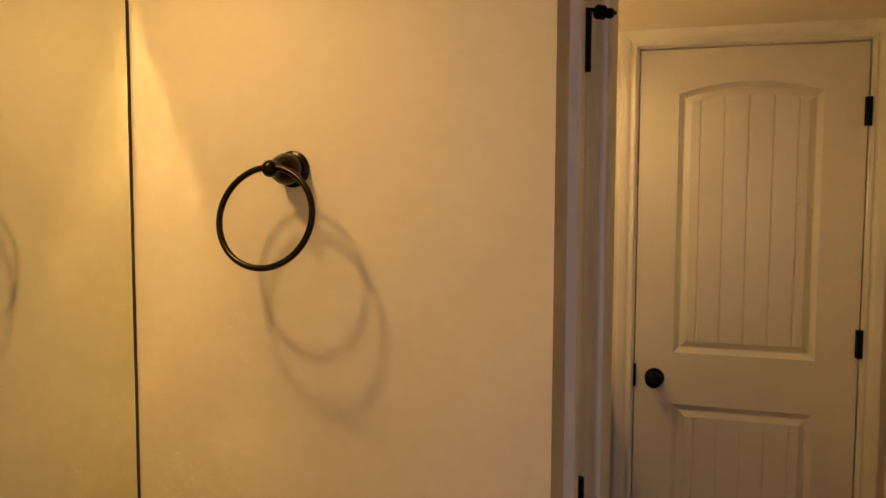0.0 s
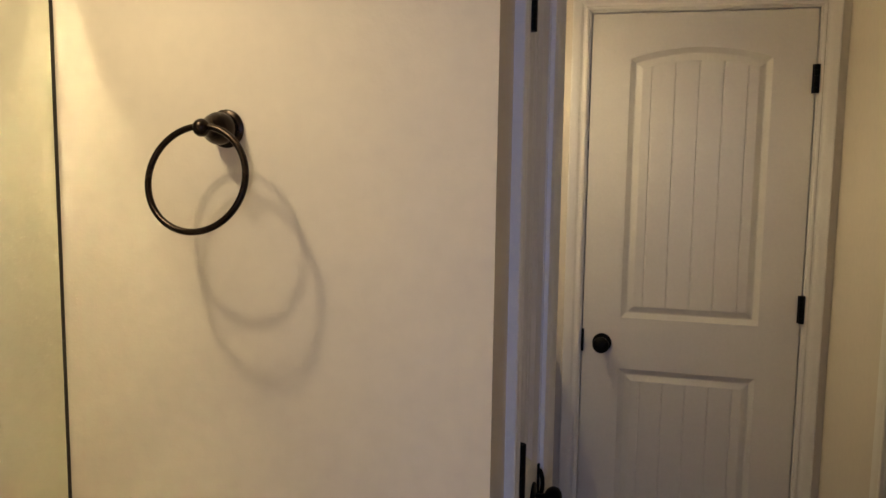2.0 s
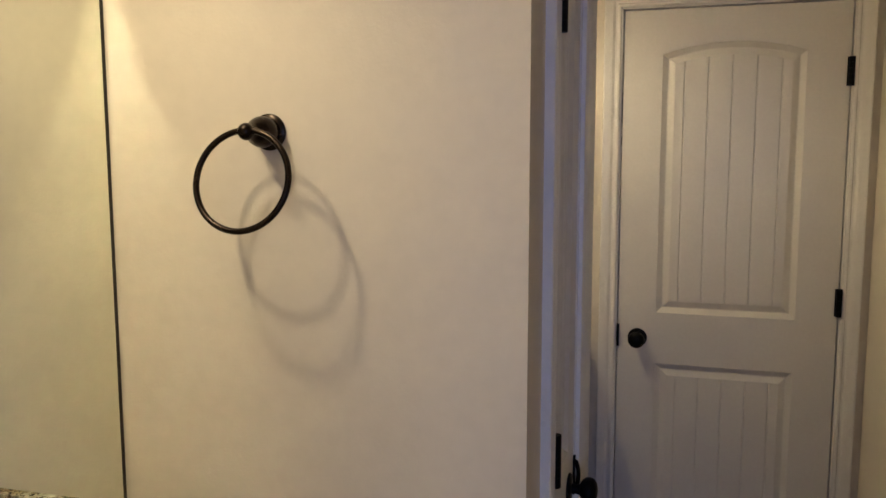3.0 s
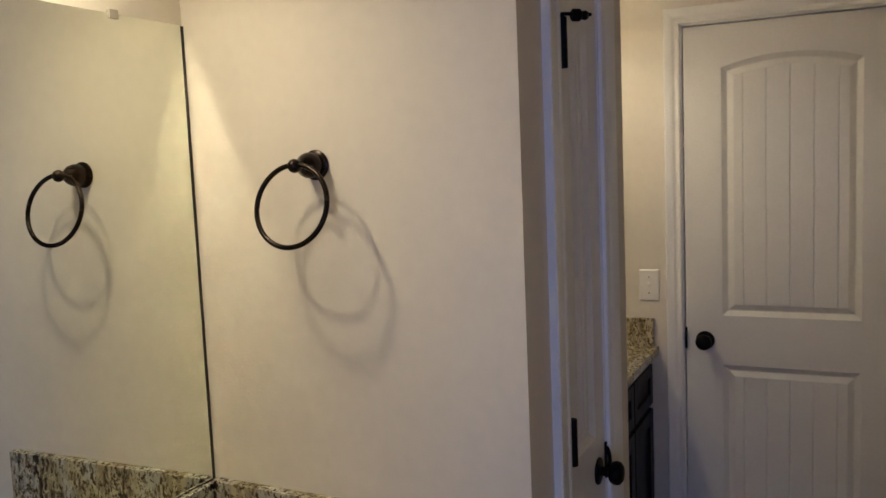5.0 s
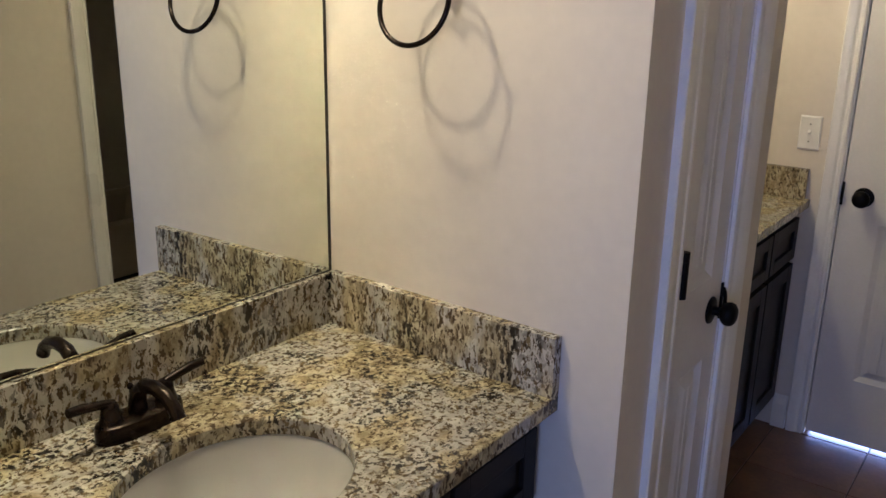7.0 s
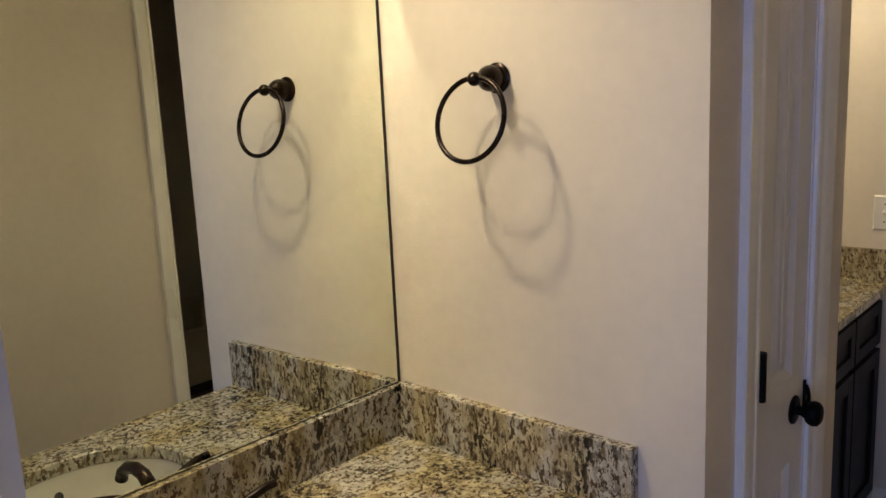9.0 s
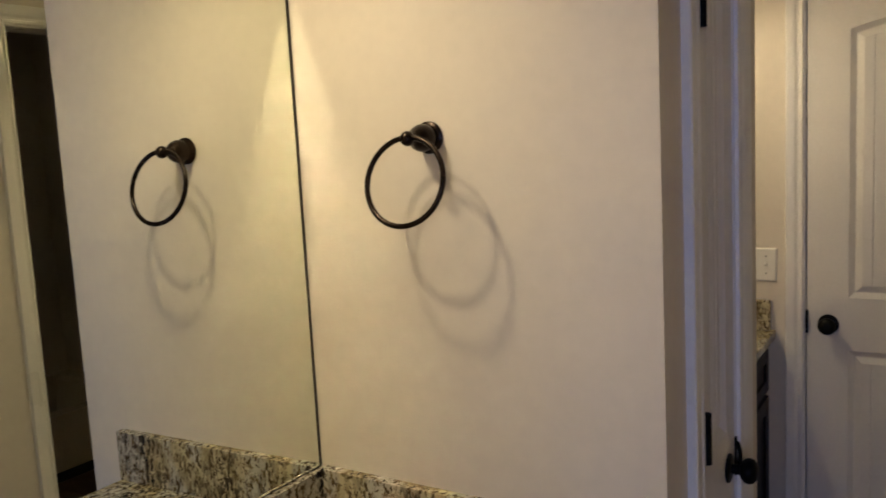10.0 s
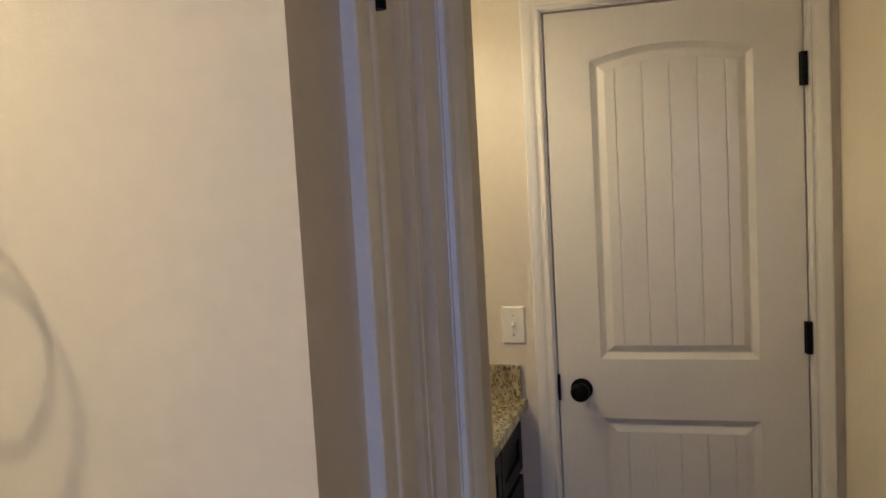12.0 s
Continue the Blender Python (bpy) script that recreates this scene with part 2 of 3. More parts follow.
wall("wall_west", [(-0.12, SY2, 0, 0, NY + 0.12, H)])
bm = bmesh.new()
plan = ((0, 0), (KX, LEAN * KX), (CX, 0.10), (0, 0.10))
low, top = [[bm.verts.new((x, y, z)) for x, y in plan] for z in (0, H)]
for i in range(4):
    bm.faces.new((low[i], low[(i + 1) % 4], top[(i + 1) % 4], top[i]))
bm.faces.new(low)
bm.faces.new(top)
tagged(part("wall_closet_south", bm, WALL), "painted beige plaster wall behind the towel ring", "wall", kind="structure")
wall("wall_closet_front", [(CX - 0.10, 0.10, 0, CX, C1, H), (CX - 0.10, C2, 0, CX, CY, H), (CX - 0.10, C1, DH, CX, C2, H)])
wall("wall_closet_north", [(0, CY - 0.10, 0, CX - 0.10, CY, H)])
wall("wall_north", [(0, NY, 0, F1, NY + 0.12, H), (F2, NY, 0, TX, NY + 0.12, H), (F1, NY, DH, F2, NY + 0.12, H)])
wall("wall_east", [(EX, SY2, 0, EX + 0.12, T1, H), (EX, T2, 0, EX + 0.12, NY, H), (EX, T1, TH, EX + 0.12, T2, H)])
wall("wall_south", [(0, SY2, 0, E1 - 0.018, SY, H), (E1 - 0.018, SY2, DH + 0.018, EX, SY, H)])
wall("wall_tub_room_south", [(EX + 0.12, 0.05, 0, TX, 0.17, H)])
wall("wall_tub_room_east", [(TX, 0.05, 0, TX + 0.12, NY + 0.12, H)])
wall("wall_passage_north", [(F1 - 0.5, NY + 1.2, 0, F2 + 0.5, NY + 1.32, H)])
wall("wall_passage_west", [(F1 - 0.6, NY + 0.12, 0, F1 - 0.5, NY + 1.32, H)])
wall("wall_passage_east", [(F2 + 0.5, NY + 0.12, 0, F2 + 0.6, NY + 1.32, H)])
# bedroom behind the camera
BX0, BX1, BY = -1.6, 3.9, -4.6
W0, W1, WZ0, WZ1 = 1, 2.9, 0.75, 2.15
wall("wall_bedroom_north_west", [(BX0, SY2 - 0.002, 0, -0.12, SY, H)])
wall("wall_bedroom_north_east", [(EX + 0.12, SY2, 0, BX1, SY, H)])
wall("wall_bedroom_west", [(BX0 - 0.12, BY, 0, BX0, SY, H)])
wall("wall_bedroom_east", [(BX1, BY, 0, BX1 + 0.12, SY, H)])
wall("wall_bedroom_south", [(BX0, BY - 0.12, 0, W0, BY, H), (W1, BY - 0.12, 0, BX1, BY, H), (W0, BY - 0.12, 0, W1, BY, WZ0), (W0, BY - 0.12, WZ1, W1, BY, H)])

tagged(part("ceiling", box(BX0 - 0.12, BY - 0.12, H, BX1 + 0.12, NY + 1.4, H + 0.1), CEILING), "white painted plaster ceiling", "ceiling", kind="structure")
floor = tagged(part("floor", box(-0.12, SY2, -0.10, TX + 0.12, NY + 1.4, -0.006), GROUT), "brown ceramic tile floor with dark grout", "floor", kind="structure")
tagged(part("floor_bedroom", box(BX0 - 0.12, BY - 0.12, -0.10, BX1 + 0.12, SY2, 0.0), CARPET), "beige carpet floor of the room behind", "floor", kind="structure")

window = thing("window_1", Matrix.Translation((W0, BY, WZ0)), "white window that lets daylight into the room behind", "window", "structure")
for x in (0, (W1 - W0) / 2 - 0.025, W1 - W0 - 0.05):
    part("window_frame", box(x, -0.09, 0, x + 0.05, -0.04, WZ1 - WZ0, 0.004), TRIM, window)
for z in (0, (WZ1 - WZ0) / 2 - 0.02, WZ1 - WZ0 - 0.05):
    part("window_rail", box(0.05, -0.088, z, W1 - W0 - 0.05, -0.042, z + 0.05, 0.004), TRIM, window)
part("window_sill", box(-0.05, -0.04, -0.03, W1 - W0 + 0.05, 0.06, 0, 0.005), TRIM, window)

# ---- trim: casings and baseboards ----
CASING = ((0, 0), (0, 0.008), (0.004, 0.0105), (0.010, 0.0105), (0.013, 0.008), (0.020, 0.0085), (0.028, 0.0125), (0.036, 0.0145), (0.050, 0.0165), (0.0555, 0.0165), (0.057, 0.014), (0.057, 0))


def casing_leg(h, flip, k=1.0):
    """An upright of a door's casing from its inner edge outwards, mitred at the top; it stands out towards -y."""
    bm = bmesh.new()
    low = [bm.verts.new(((-u if flip else u) * k, -v, 0)) for u, v in CASING]
    top = [bm.verts.new(((-u if flip else u) * k, -v, h + u * k)) for u, v in CASING]
    n = len(CASING)
    for i in range(n):
        j = (i + 1) % n
        bm.faces.new((low[i], low[j], top[j], top[i]))
    bm.faces.new(low)
    bm.faces.new(top)
    return bm


def casing_head(w, h, k=1.0):
    bm = bmesh.new()
    a = [bm.verts.new((-u * k, -v, h + u * k)) for u, v in CASING]
    b = [bm.verts.new((w + u * k, -v, h + u * k)) for u, v in CASING]
    n = len(CASING)
    for i in range(n):
        j = (i + 1) % n
        bm.faces.new((a[i], a[j], b[j], b[i]))
    bm.faces.new(a)
    bm.faces.new(b)
    return bm


def frame_unit(name, at, w, depth, label, sides=(True,), h=DH, legs=(True, True), k=1.0):
    """A door's jambs and casing. at: the opening's lower left corner, x along its width, -y out of the wall."""
    unit = thing(name, at, label, "door frame", "structure")
    j = 0.018
    part("jamb", box(0, 0.0005, 0, j, depth, h, 0.001), TRIM, unit)
    part("jamb", box(w - j, 0.0005, 0, w, depth, h, 0.001), TRIM, unit)
    part("head_jamb", box(j, 0.0005, h - j, w - j, depth, h, 0.001), TRIM, unit)
    for back in ((False, True) if len(sides) > 1 else (False,)):
        m = Matrix.Translation((w, depth, 0)) @ Matrix.Rotation(math.pi, 4, "Z") if back else Matrix()
        r = 0.012
        pieces = []
        if legs[0]:
            pieces.append(("casing", casing_leg(h - r, True, k), r))
        if legs[1]:
            pieces.append(("casing", casing_leg(h - r, False, k), w - r))
        pieces.append(("head_casing", casing_head(w - 2 * r, h - r, k), r))
        for n, bm, x in pieces:
            part(n, bm, TRIM, unit).matrix_local = m @ Matrix.Translation((x, 0, 0))
    return unit


def stop_strip(unit, w, y0, y1, h=DH):
    part("door_stop", box(0.018, y0, 0, 0.029, y1, h - 0.029, 0.001), TRIM, unit)
    part("door_stop", box(w - 0.029, y0, 0, w - 0.018, y1, h - 0.029, 0.001), TRIM, unit)
    part("door_stop", box(0.018, y0, h - 0.029, w - 0.018, y1, h - 0.018, 0.001), TRIM, unit)


unit = frame_unit("door_frame_1", Matrix.Translation((F1, NY, 0)), F2 - F1, 0.12, "white painted moulded casing round the far door")
stop_strip(unit, F2 - F1, 0.0372, 0.075)
CLOSET_TURN = Matrix.Rotation(radians(90), 4, "Z")
unit = frame_unit("door_frame_2", Matrix.Translation((CX, C1, 0)) @ CLOSET_TURN, C2 - C1, 0.10, "white painted moulded casing round the narrow closet door", k=1.45)
stop_strip(unit, C2 - C1, 0.0372, 0.075)
unit = frame_unit("door_frame_3", Matrix.Translation((EX, T2, 0)) @ Matrix.Rotation(radians(-90), 4, "Z"), T2 - T1, 0.12, "white painted casing round the dark tub room opening", (True, True), h=TH)
unit = frame_unit("door_frame_4", Matrix.Translation((E1, SY2, 0)), E2 - E1, SY - SY2, "white painted casing of the entry doorway", (True,), legs=(True, False))
stop_strip(unit, E2 - E1, 0.040, 0.083)

BASE = ((0, 0), (0.014, 0), (0.014, 0.095), (0.011, 0.105), (0.009, 0.118), (0.004, 0.130), (0, 0.130))


def baseboard(x0, y0, x1, y1):
    """Runs from one corner to the other, standing out to the right of that way."""
    a, b = Vector((x0, y0, 0)), Vector((x1, y1, 0))
    way = (b - a).normalized()
    out = Vector((way.y, -way.x, 0))
    bm = bmesh.new()
    low = [bm.verts.new(a + out * u + Vector((0, 0, z))) for u, z in BASE]
    top = [bm.verts.new(b + out * u + Vector((0, 0, z))) for u, z in BASE]
    for i in range(len(BASE)):
        j = (i + 1) % len(BASE)
        bm.faces.new((low[i], low[j], top[j], top[i]))
    bm.faces.new(low)
    bm.faces.new(top)
    tagged(part("baseboard", bm, TRIM), "white painted wooden baseboard along the wall", "baseboard", kind="structure")


baseboard(0.505, NY, F1 - 0.052, NY)
baseboard(0.546, LEAN * 0.546, KX, LEAN * KX)
baseboard(KX, LEAN * KX, CX, C1 - 0.072)
baseboard(CX, C2 + 0.072, CX, CY)
baseboard(EX, NY - 0.02, EX, T2 + 0.052)
baseboard(EX, T1 - 0.052, EX, SY)
baseboard(-0.12, SY2, E1 - 0.055, SY2)

# ---- doors ----


def panel_outline(x0, x1, z0, z1, rise, d, n=18):
    """A panel's outline, set in by d: two lower corners, then the arched top from right to left."""
    half, cx = (x1 - x0) / 2, (x0 + x1) / 2
    pts = [(x0 + d, z0 + d), (x1 - d, z0 + d)]
    if rise > 0:
        big = (half * half + rise * rise) / (2 * rise)
        cz = z1 + rise - big
    for i in range(n + 1):
        x = (x1 - d) + (2 * d - 2 * half) * i / n
        if rise > 0:
            z = cz + math.sqrt((big - d) ** 2 - (x - cx) ** 2)
        else:
            z = z1 - d
        pts.append((x, z))
    return pts


PROFILE = ((0, 0), (0.002, 0.0014), (0.0175, 0.0098), (0.0215, 0.0098), (0.040, 0.0026), (0.0425, 0.0022))


def panel_mesh(x0, x1, z0, z1, rise, grooves, side):
    """The sunk edge and the planked field of one moulded panel. side 1: front at y=0; -1: back."""
    bm = bmesh.new()
    rings = [[bm.verts.new((x, y * side, z)) for x, z in panel_outline(x0, x1, z0, z1, rise, d)] for d, y in PROFILE]
    for a, b in zip(rings, rings[1:]):
        for i in range(len(a)):
            j = (i + 1) % len(a)
            bm.faces.new((a[i], a[j], b[j], b[i]))
    d = PROFILE[-1][0]
    fy = PROFILE[-1][1]
    half, cx = (x1 - x0) / 2, (x0 + x1) / 2
    big = (half * half + rise * rise) / (2 * rise) if rise > 0 else 0

    def top(x):
        return z1 + rise - big + math.sqrt((big - d) ** 2 - (x - cx) ** 2) if rise > 0 else z1 - d

    marks = [x0 + d] + [v for g in grooves for v in (g - 0.0030, g - 0.0006, g + 0.0006, g + 0.0030)] + [x1 - d]
    deep = [fy] + [v for g in grooves for v in (fy, fy + 0.0030, fy + 0.0030, fy)] + [fy]
    for k in range(len(marks) - 1):
        steps = 6 if marks[k + 1] - marks[k] > 0.01 else 1
        for s in range(steps):
            a = marks[k] + (marks[k + 1] - marks[k]) * s / steps
            b = marks[k] + (marks[k + 1] - marks[k]) * (s + 1) / steps
            ya = deep[k] + (deep[k + 1] - deep[k]) * s / steps
            yb = deep[k] + (deep[k + 1] - deep[k]) * (s + 1) / steps
            bm.faces.new([bm.verts.new(p) for p in ((a, ya * side, z0 + d), (b, yb * side, z0 + d), (b, yb * side, top(b)), (a, ya * side, top(a)))])
    bmesh.ops.remove_doubles(bm, verts=bm.verts, dist=0.00005)
    return bm


def leaf_mesh(w, z0, z1, thick, panels):
    """Stiles, rails and edges of a leaf with openings for its panels, on both faces."""
    bm = bmesh.new()
    xa, xb = panels[0][0], panels[0][1]
    for y in (0.0, thick):
        def face(pts):
            bm.faces.new([bm.verts.new((x, y, z)) for x, z in pts])
        face([(0, z0), (xa, z0), (xa, z1), (0, z1)])
        face([(xb, z0), (w, z0), (w, z1), (xb, z1)])
        low = z0
        for x0, x1, pz0, pz1, rise in panels:
            face([(xa, low), (xb, low), (xb, pz0), (xa, pz0)])
            low = pz1
        arch = panel_outline(*panels[-1][:5], 0)[2:]
        for (ax, az), (bx, bz) in zip(arch, arch[1:]):
            face([(bx, bz), (ax, az), (ax, z1), (bx, z1)])
    for a, b in (((0, z0), (w, z0)), ((w, z0), (w, z1)), ((w, z1), (0, z1)), ((0, z1), (0, z0))):
        bm.faces.new([bm.verts.new(p) for p in ((a[0], 0, a[1]), (b[0], 0, b[1]), (b[0], thick, b[1]), (a[0], thick, a[1]))])
    bmesh.ops.remove_doubles(bm, verts=bm.verts, dist=0.00005)
    return bm


def knob_parts(parent, x, z, y=0.0, way=1, length=0.062, size=1.0):
    """A round knob on its rose; way 1: out towards -y."""
    m = Matrix.Translation((x, y, z)) @ Matrix.Scale(size, 4) @ (OUT if way > 0 else Matrix.Rotation(radians(-90), 4, "X"))
    k = length / 0.062
    knob = part("knob", lathe([(0, 0.006), (0.011, 0.006), (0.0105, 0.018 * k), (0.0125, 0.026 * k), (0.022, 0.031 * k), (0.0275, 0.038 * k), (0.0290, 0.046 * k), (0.0265, 0.055 * k), (0.019, 0.061 * k), (0.009, 0.0635 * k), (0, 0.064 * k)], m), BLACK, parent, "black round door knob", True)
    part("rose", lathe([(0, 0), (0.0325, 0), (0.0335, 0.002), (0.032, 0.005), (0.027, 0.007), (0.012, 0.0085), (0, 0.0085)], m), BLACK, knob, smooth=True)
    return knob


def hinge_part(parent, x, z0, h=0.091, proud=0.0125):
    """A black butt hinge: knuckles proud of the joint, with its leaf edges beside them."""
    bm = bmesh.new()
    for i in range(5):
        lathe([(0, 0), (0.0090, 0), (0.0094, 0.0004), (0.0094, h / 5 - 0.0005), (0.0090, h / 5 - 0.0001), (0, h / 5 - 0.0001)], Matrix.Translation((x, -proud, z0 + i * h / 5)), 14, bm)
    slab(bm, x - 0.0120, -0.0030, z0, x + 0.0090, 0.0012, z0 + h)
    slab(bm, x - 0.0030, -proud, z0, x + 0.0030, -0.0010, z0 + h)
    return part("hinge", bm, BLACK, parent, "black butt hinge", True)


def panel_door(name, at, w, thick, stile, label, hinge_left, z0=0.016, z1=2.0425, knob_x=None, kind="structure", spread=0.0765, back_knob=True, rise=0.036, knob_z=0.917, knob_size=1.0, hinges=(0.290, 1.030, 1.777), proud=0.0125):
    door = thing(name, at, label, "door", kind)
    lower = (stile, w - stile, 0.255, 0.828, 0)
    upper = (stile, w - stile, 1.010, 1.893, rise)
    leaf = part("leaf", leaf_mesh(w, z0, z1, thick, (lower, upper)), DOOR, door)
    mid = w / 2
    count = int(((w - 2 * stile) / 2 - 0.045) / spread)
    grooves = [mid + k * spread for k in range(-count, count + 1)] if count >= 0 else []
    for n, p in (("lower_panel", lower), ("upper_panel", upper)):
        for side in (1, -1):
            ob = part(n, panel_mesh(*p, grooves, side), DOOR, leaf)
            if side < 0:
                ob.matrix_local = Matrix.Translation((0, thick, 0))
    kx = knob_x if knob_x is not None else (w - 0.068 if hinge_left else 0.068)
    knob_parts(door, kx, knob_z, size=knob_size)
    if back_knob:
        knob_parts(door, kx, knob_z, thick, -1)
    ex = w if hinge_left else 0.0
    bm = box(ex - 0.0045, -0.0045, knob_z - 0.035, ex + 0.0045, 0.010, knob_z + 0.045, 0.001)
    lip = [(ex, -0.002, knob_z + 0.030 * math.cos(a)) for a in (math.pi * i / 8 for i in range(9))]
    tube([(x, y - 0.009 * math.sin(math.pi * i / 8), z + 0.005) for i, (x, y, z) in enumerate(lip)], [0.0025] + [0.0042] * 7 + [0.0025], 8, bm)
    part("latch_plate", bm, BLACK, door, "black latch face with curved strike lip")
    hx = -0.0015 if hinge_left else w + 0.0015
    for hz in hinges:
        hinge_part(door, hx, hz, proud=proud)
    return door


panel_door("door_1", Matrix.Translation((0.6297, NY + 0.002, 0)), 0.7085, 0.035, 0.1290, "closed white two-panel moulded door with arched plank panel, black knob", False)
closet = panel_door("door_2", Matrix.Translation((CX - 0.002, C1 + 0.0205, 0)) @ CLOSET_TURN, C2 - C1 - 0.041, 0.035, 0.072, "closed narrow white moulded closet door with black knob and hinges", True, knob_x=0.2085, back_knob=False, rise=0.016, spread=0.045, knob_z=0.934, knob_size=0.88, hinges=(0.285, 1.021, 1.766), proud=0.0108)
# hinge pin stop on the closet door's upper hinge
bm = tube([(-0.0015, -0.0105, 1.862), (0.010, -0.018, 1.863), (0.026, -0.028, 1.864), (0.052, -0.050, 1.864)], [0.0034] * 4, 10)
ROD = Matrix.Translation((0.028, -0.030, 1.862)) @ Matrix.Rotation(radians(-45), 4, "Z")
lathe([(0, -0.010), (0.008, -0.010), (0.0115, -0.007), (0.0115, 0.005), (0.008, 0.009), (0, 0.009)], ROD @ Matrix.Rotation(radians(90), 4, "Y"), 18, bm)
lathe([(0, 0), (0.0075, 0), (0.0090, 0.008), (0.006, 0.013), (0, 0.013)], Matrix.Translation((0.034, -0.037, 1.862)) @ Matrix.Rotation(radians(100), 4, "X"), 16, bm)
lathe([(0, 0), (0.0055, 0), (0.0065, 0.003), (0.0055, 0.006), (0, 0.007)], Matrix.Translation((-0.0015, -0.0105, 1.857)), 14, bm)
part("hinge_pin_stop", bm, BLACK, closet, "black hinge-pin door stop with rubber pads", True)
# the entry door stands open against the wall
panel_door("door_3", Matrix.Translation((1.372, SY + 0.012, 0)) @ Matrix.Rotation(radians(90), 4, "Z") @ Matrix.Translation((0, -0.035, 0)), 0.676, 0.035, 0.115, "open white two-panel moulded entry door standing along the wall", True, back_knob=False)

# ---- vanities ----


def worktop_mesh(x1, y0, y1, z0, z1, hole=None, n=64):
    """A stone slab from the wall to x1, with rounded upper front edge and, where given, an oval hole."""
    bm = bmesh.new()
    e = 0.003
    if hole is None:
        return slab(bm, 0.0, y0, z0, x1, y1, z1, e)
    cx, cy, ax, ay = hole

    def edge_point(c, s):
        tx = ((x1 - e - cx) / c) if c > 1e-9 else ((0 - cx) / c if c < -1e-9 else 1e9)
        ty = ((y1 - cy) / s) if s > 1e-9 else ((y0 - cy) / s if s < -1e-9 else 1e9)
        t = min(tx, ty)
        return cx + c * t, cy + s * t
    corners = [math.atan2(yy - cy, xx - cx) % (2 * math.pi) for xx in (0, x1 - e) for yy in (y0, y1)]
    angles = sorted([2 * math.pi * i / n for i in range(n)] + corners)
    top_o, top_i, low_i, mid_i = [], [], [], []
    for a in angles:
        c, s = math.cos(a), math.sin(a)
        ox, oy = edge_point(c, s)
        ix, iy = cx + ax * c, cy + ay * s
        top_o.append(bm.verts.new((ox, oy, z1)))
        top_i.append(bm.verts.new((ix + 0.003 * c, iy + 0.003 * s, z1)))
        mid_i.append(bm.verts.new((ix, iy, z1 - 0.003)))
        low_i.append(bm.verts.new((ix, iy, z0)))
    m = len(angles)
    for i in range(m):
        j = (i + 1) % m
        for a, b in ((top_o, top_i), (top_i, mid_i), (mid_i, low_i)):
            bm.faces.new((a[i], a[j], b[j], b[i]))
    strip = [(x1 - e, z1), (x1 - 0.0008, z1 - 0.0012), (x1, z1 - e), (x1, z0), (0, z0)]
    for (xa, za), (xb, zb) in zip(strip, strip[1:]):
        if xb == 0:
            continue
        bm.faces.new([bm.verts.new(p) for p in ((xa, y0, za), (xa, y1, za), (xb, y1, zb), (xb, y0, zb))])
    for y in (y0, y1):
        bm.faces.new([bm.verts.new((x, y, z)) for x, z in [(0, z1)] + strip])
    return bm


def shaker_front(name, parent, y0, y1, z0, z1, x, rail=0.050, sunk=0.010):
    """A front with a recessed panel, its face at x, looking to +x."""
    front = part(name, box(x - 0.019, y0, z0, x - sunk, y1, z1), ESPRESSO, parent)
    for n, b in (("stile", (y0, z0, y0 + rail, z1)), ("stile", (y1 - rail, z0, y1, z1)), ("rail", (y0 + rail, z0, y1 - rail, z0 + rail)), ("rail", (y0 + rail, z1 - rail, y1 - rail, z1))):
        part(n, box(x - sunk, b[0], b[1], x, b[2], b[3], 0.0018), ESPRESSO, front)
    return front


def vanity_cabinet(y0, y1, top, x, label, columns):
    """columns: (width share, "door", "drawers" or "both")."""
    cab = thing("vanity_cabinet", Matrix.Translation((0, 0, 0)), label, "cabinet", group="bathroom vanities")
    bm = bmesh.new()
    for b in ((0.002, y0 + 0.002, 0.10, x - 0.021, y0 + 0.020, top - 0.001), (0.002, y1 - 0.020, 0.10, x - 0.021, y1 - 0.002, top - 0.001), (0.002, y0 + 0.020, 0.10, x - 0.021, y1 - 0.020, 0.118), (0.002, y0 + 0.020, 0.118, 0.008, y1 - 0.020, top - 0.001)):
        slab(bm, *b)
    part("body", bm, ESPRESSO, cab)
    part("toe_kick", box(0.002, y0 + 0.002, 0.0, x - 0.085, y1 - 0.002, 0.10), ESPRESSO, cab)
    part("face_frame", box(x - 0.021, y0 + 0.002, 0.10, x - 0.0195, y1 - 0.002, top - 0.001), ESPRESSO, cab)
    at = y0 + 0.012
    room = y1 - y0 - 0.024
    for share, kind in columns:
        a, b = at + 0.006, at + room * share - 0.006
        at += room * share
        shaker_front("drawer_front", cab, a, b, top - 0.185, top - 0.035, x, 0.042)
        if kind == "drawers":
            shaker_front("drawer_front", cab, a, b, top - 0.435, top - 0.205, x, 0.045)
            shaker_front("drawer_front", cab, a, b, 0.125, top - 0.455, x, 0.045)
        else:
            shaker_front("cabinet_door", cab, a, b, 0.125, top - 0.205, x, 0.055)
    return cab


TOP = 0.875
CEN = -0.545
vanity_cabinet(SY, LEAN * 0.546 - 0.001, TOP - 0.030, 0.546, "dark espresso wooden vanity cabinet under the granite top with sink", ((0.27, "door"), (0.46, "door"), (0.27, "door")))
bm = worktop_mesh(0.574, SY, 0, TOP - 0.030, TOP, (0.335, CEN, 0.155, 0.190))
for v in bm.verts:
    if abs(v.co.y) < 1e-6:
        v.co.y = LEAN * v.co.x - 0.0005
tagged(part("granite_worktop", bm, GRANITE), "polished cream and brown speckled granite vanity top with oval sink cutout", "worktop", group="granite tops")
tagged(part("granite_backsplash", box(0.0005, SY + 0.001, TOP, 0.020, -0.0005, 0.985, 0.0015), GRANITE), "speckled granite backsplash under the mirror", "backsplash", group="granite splashes")
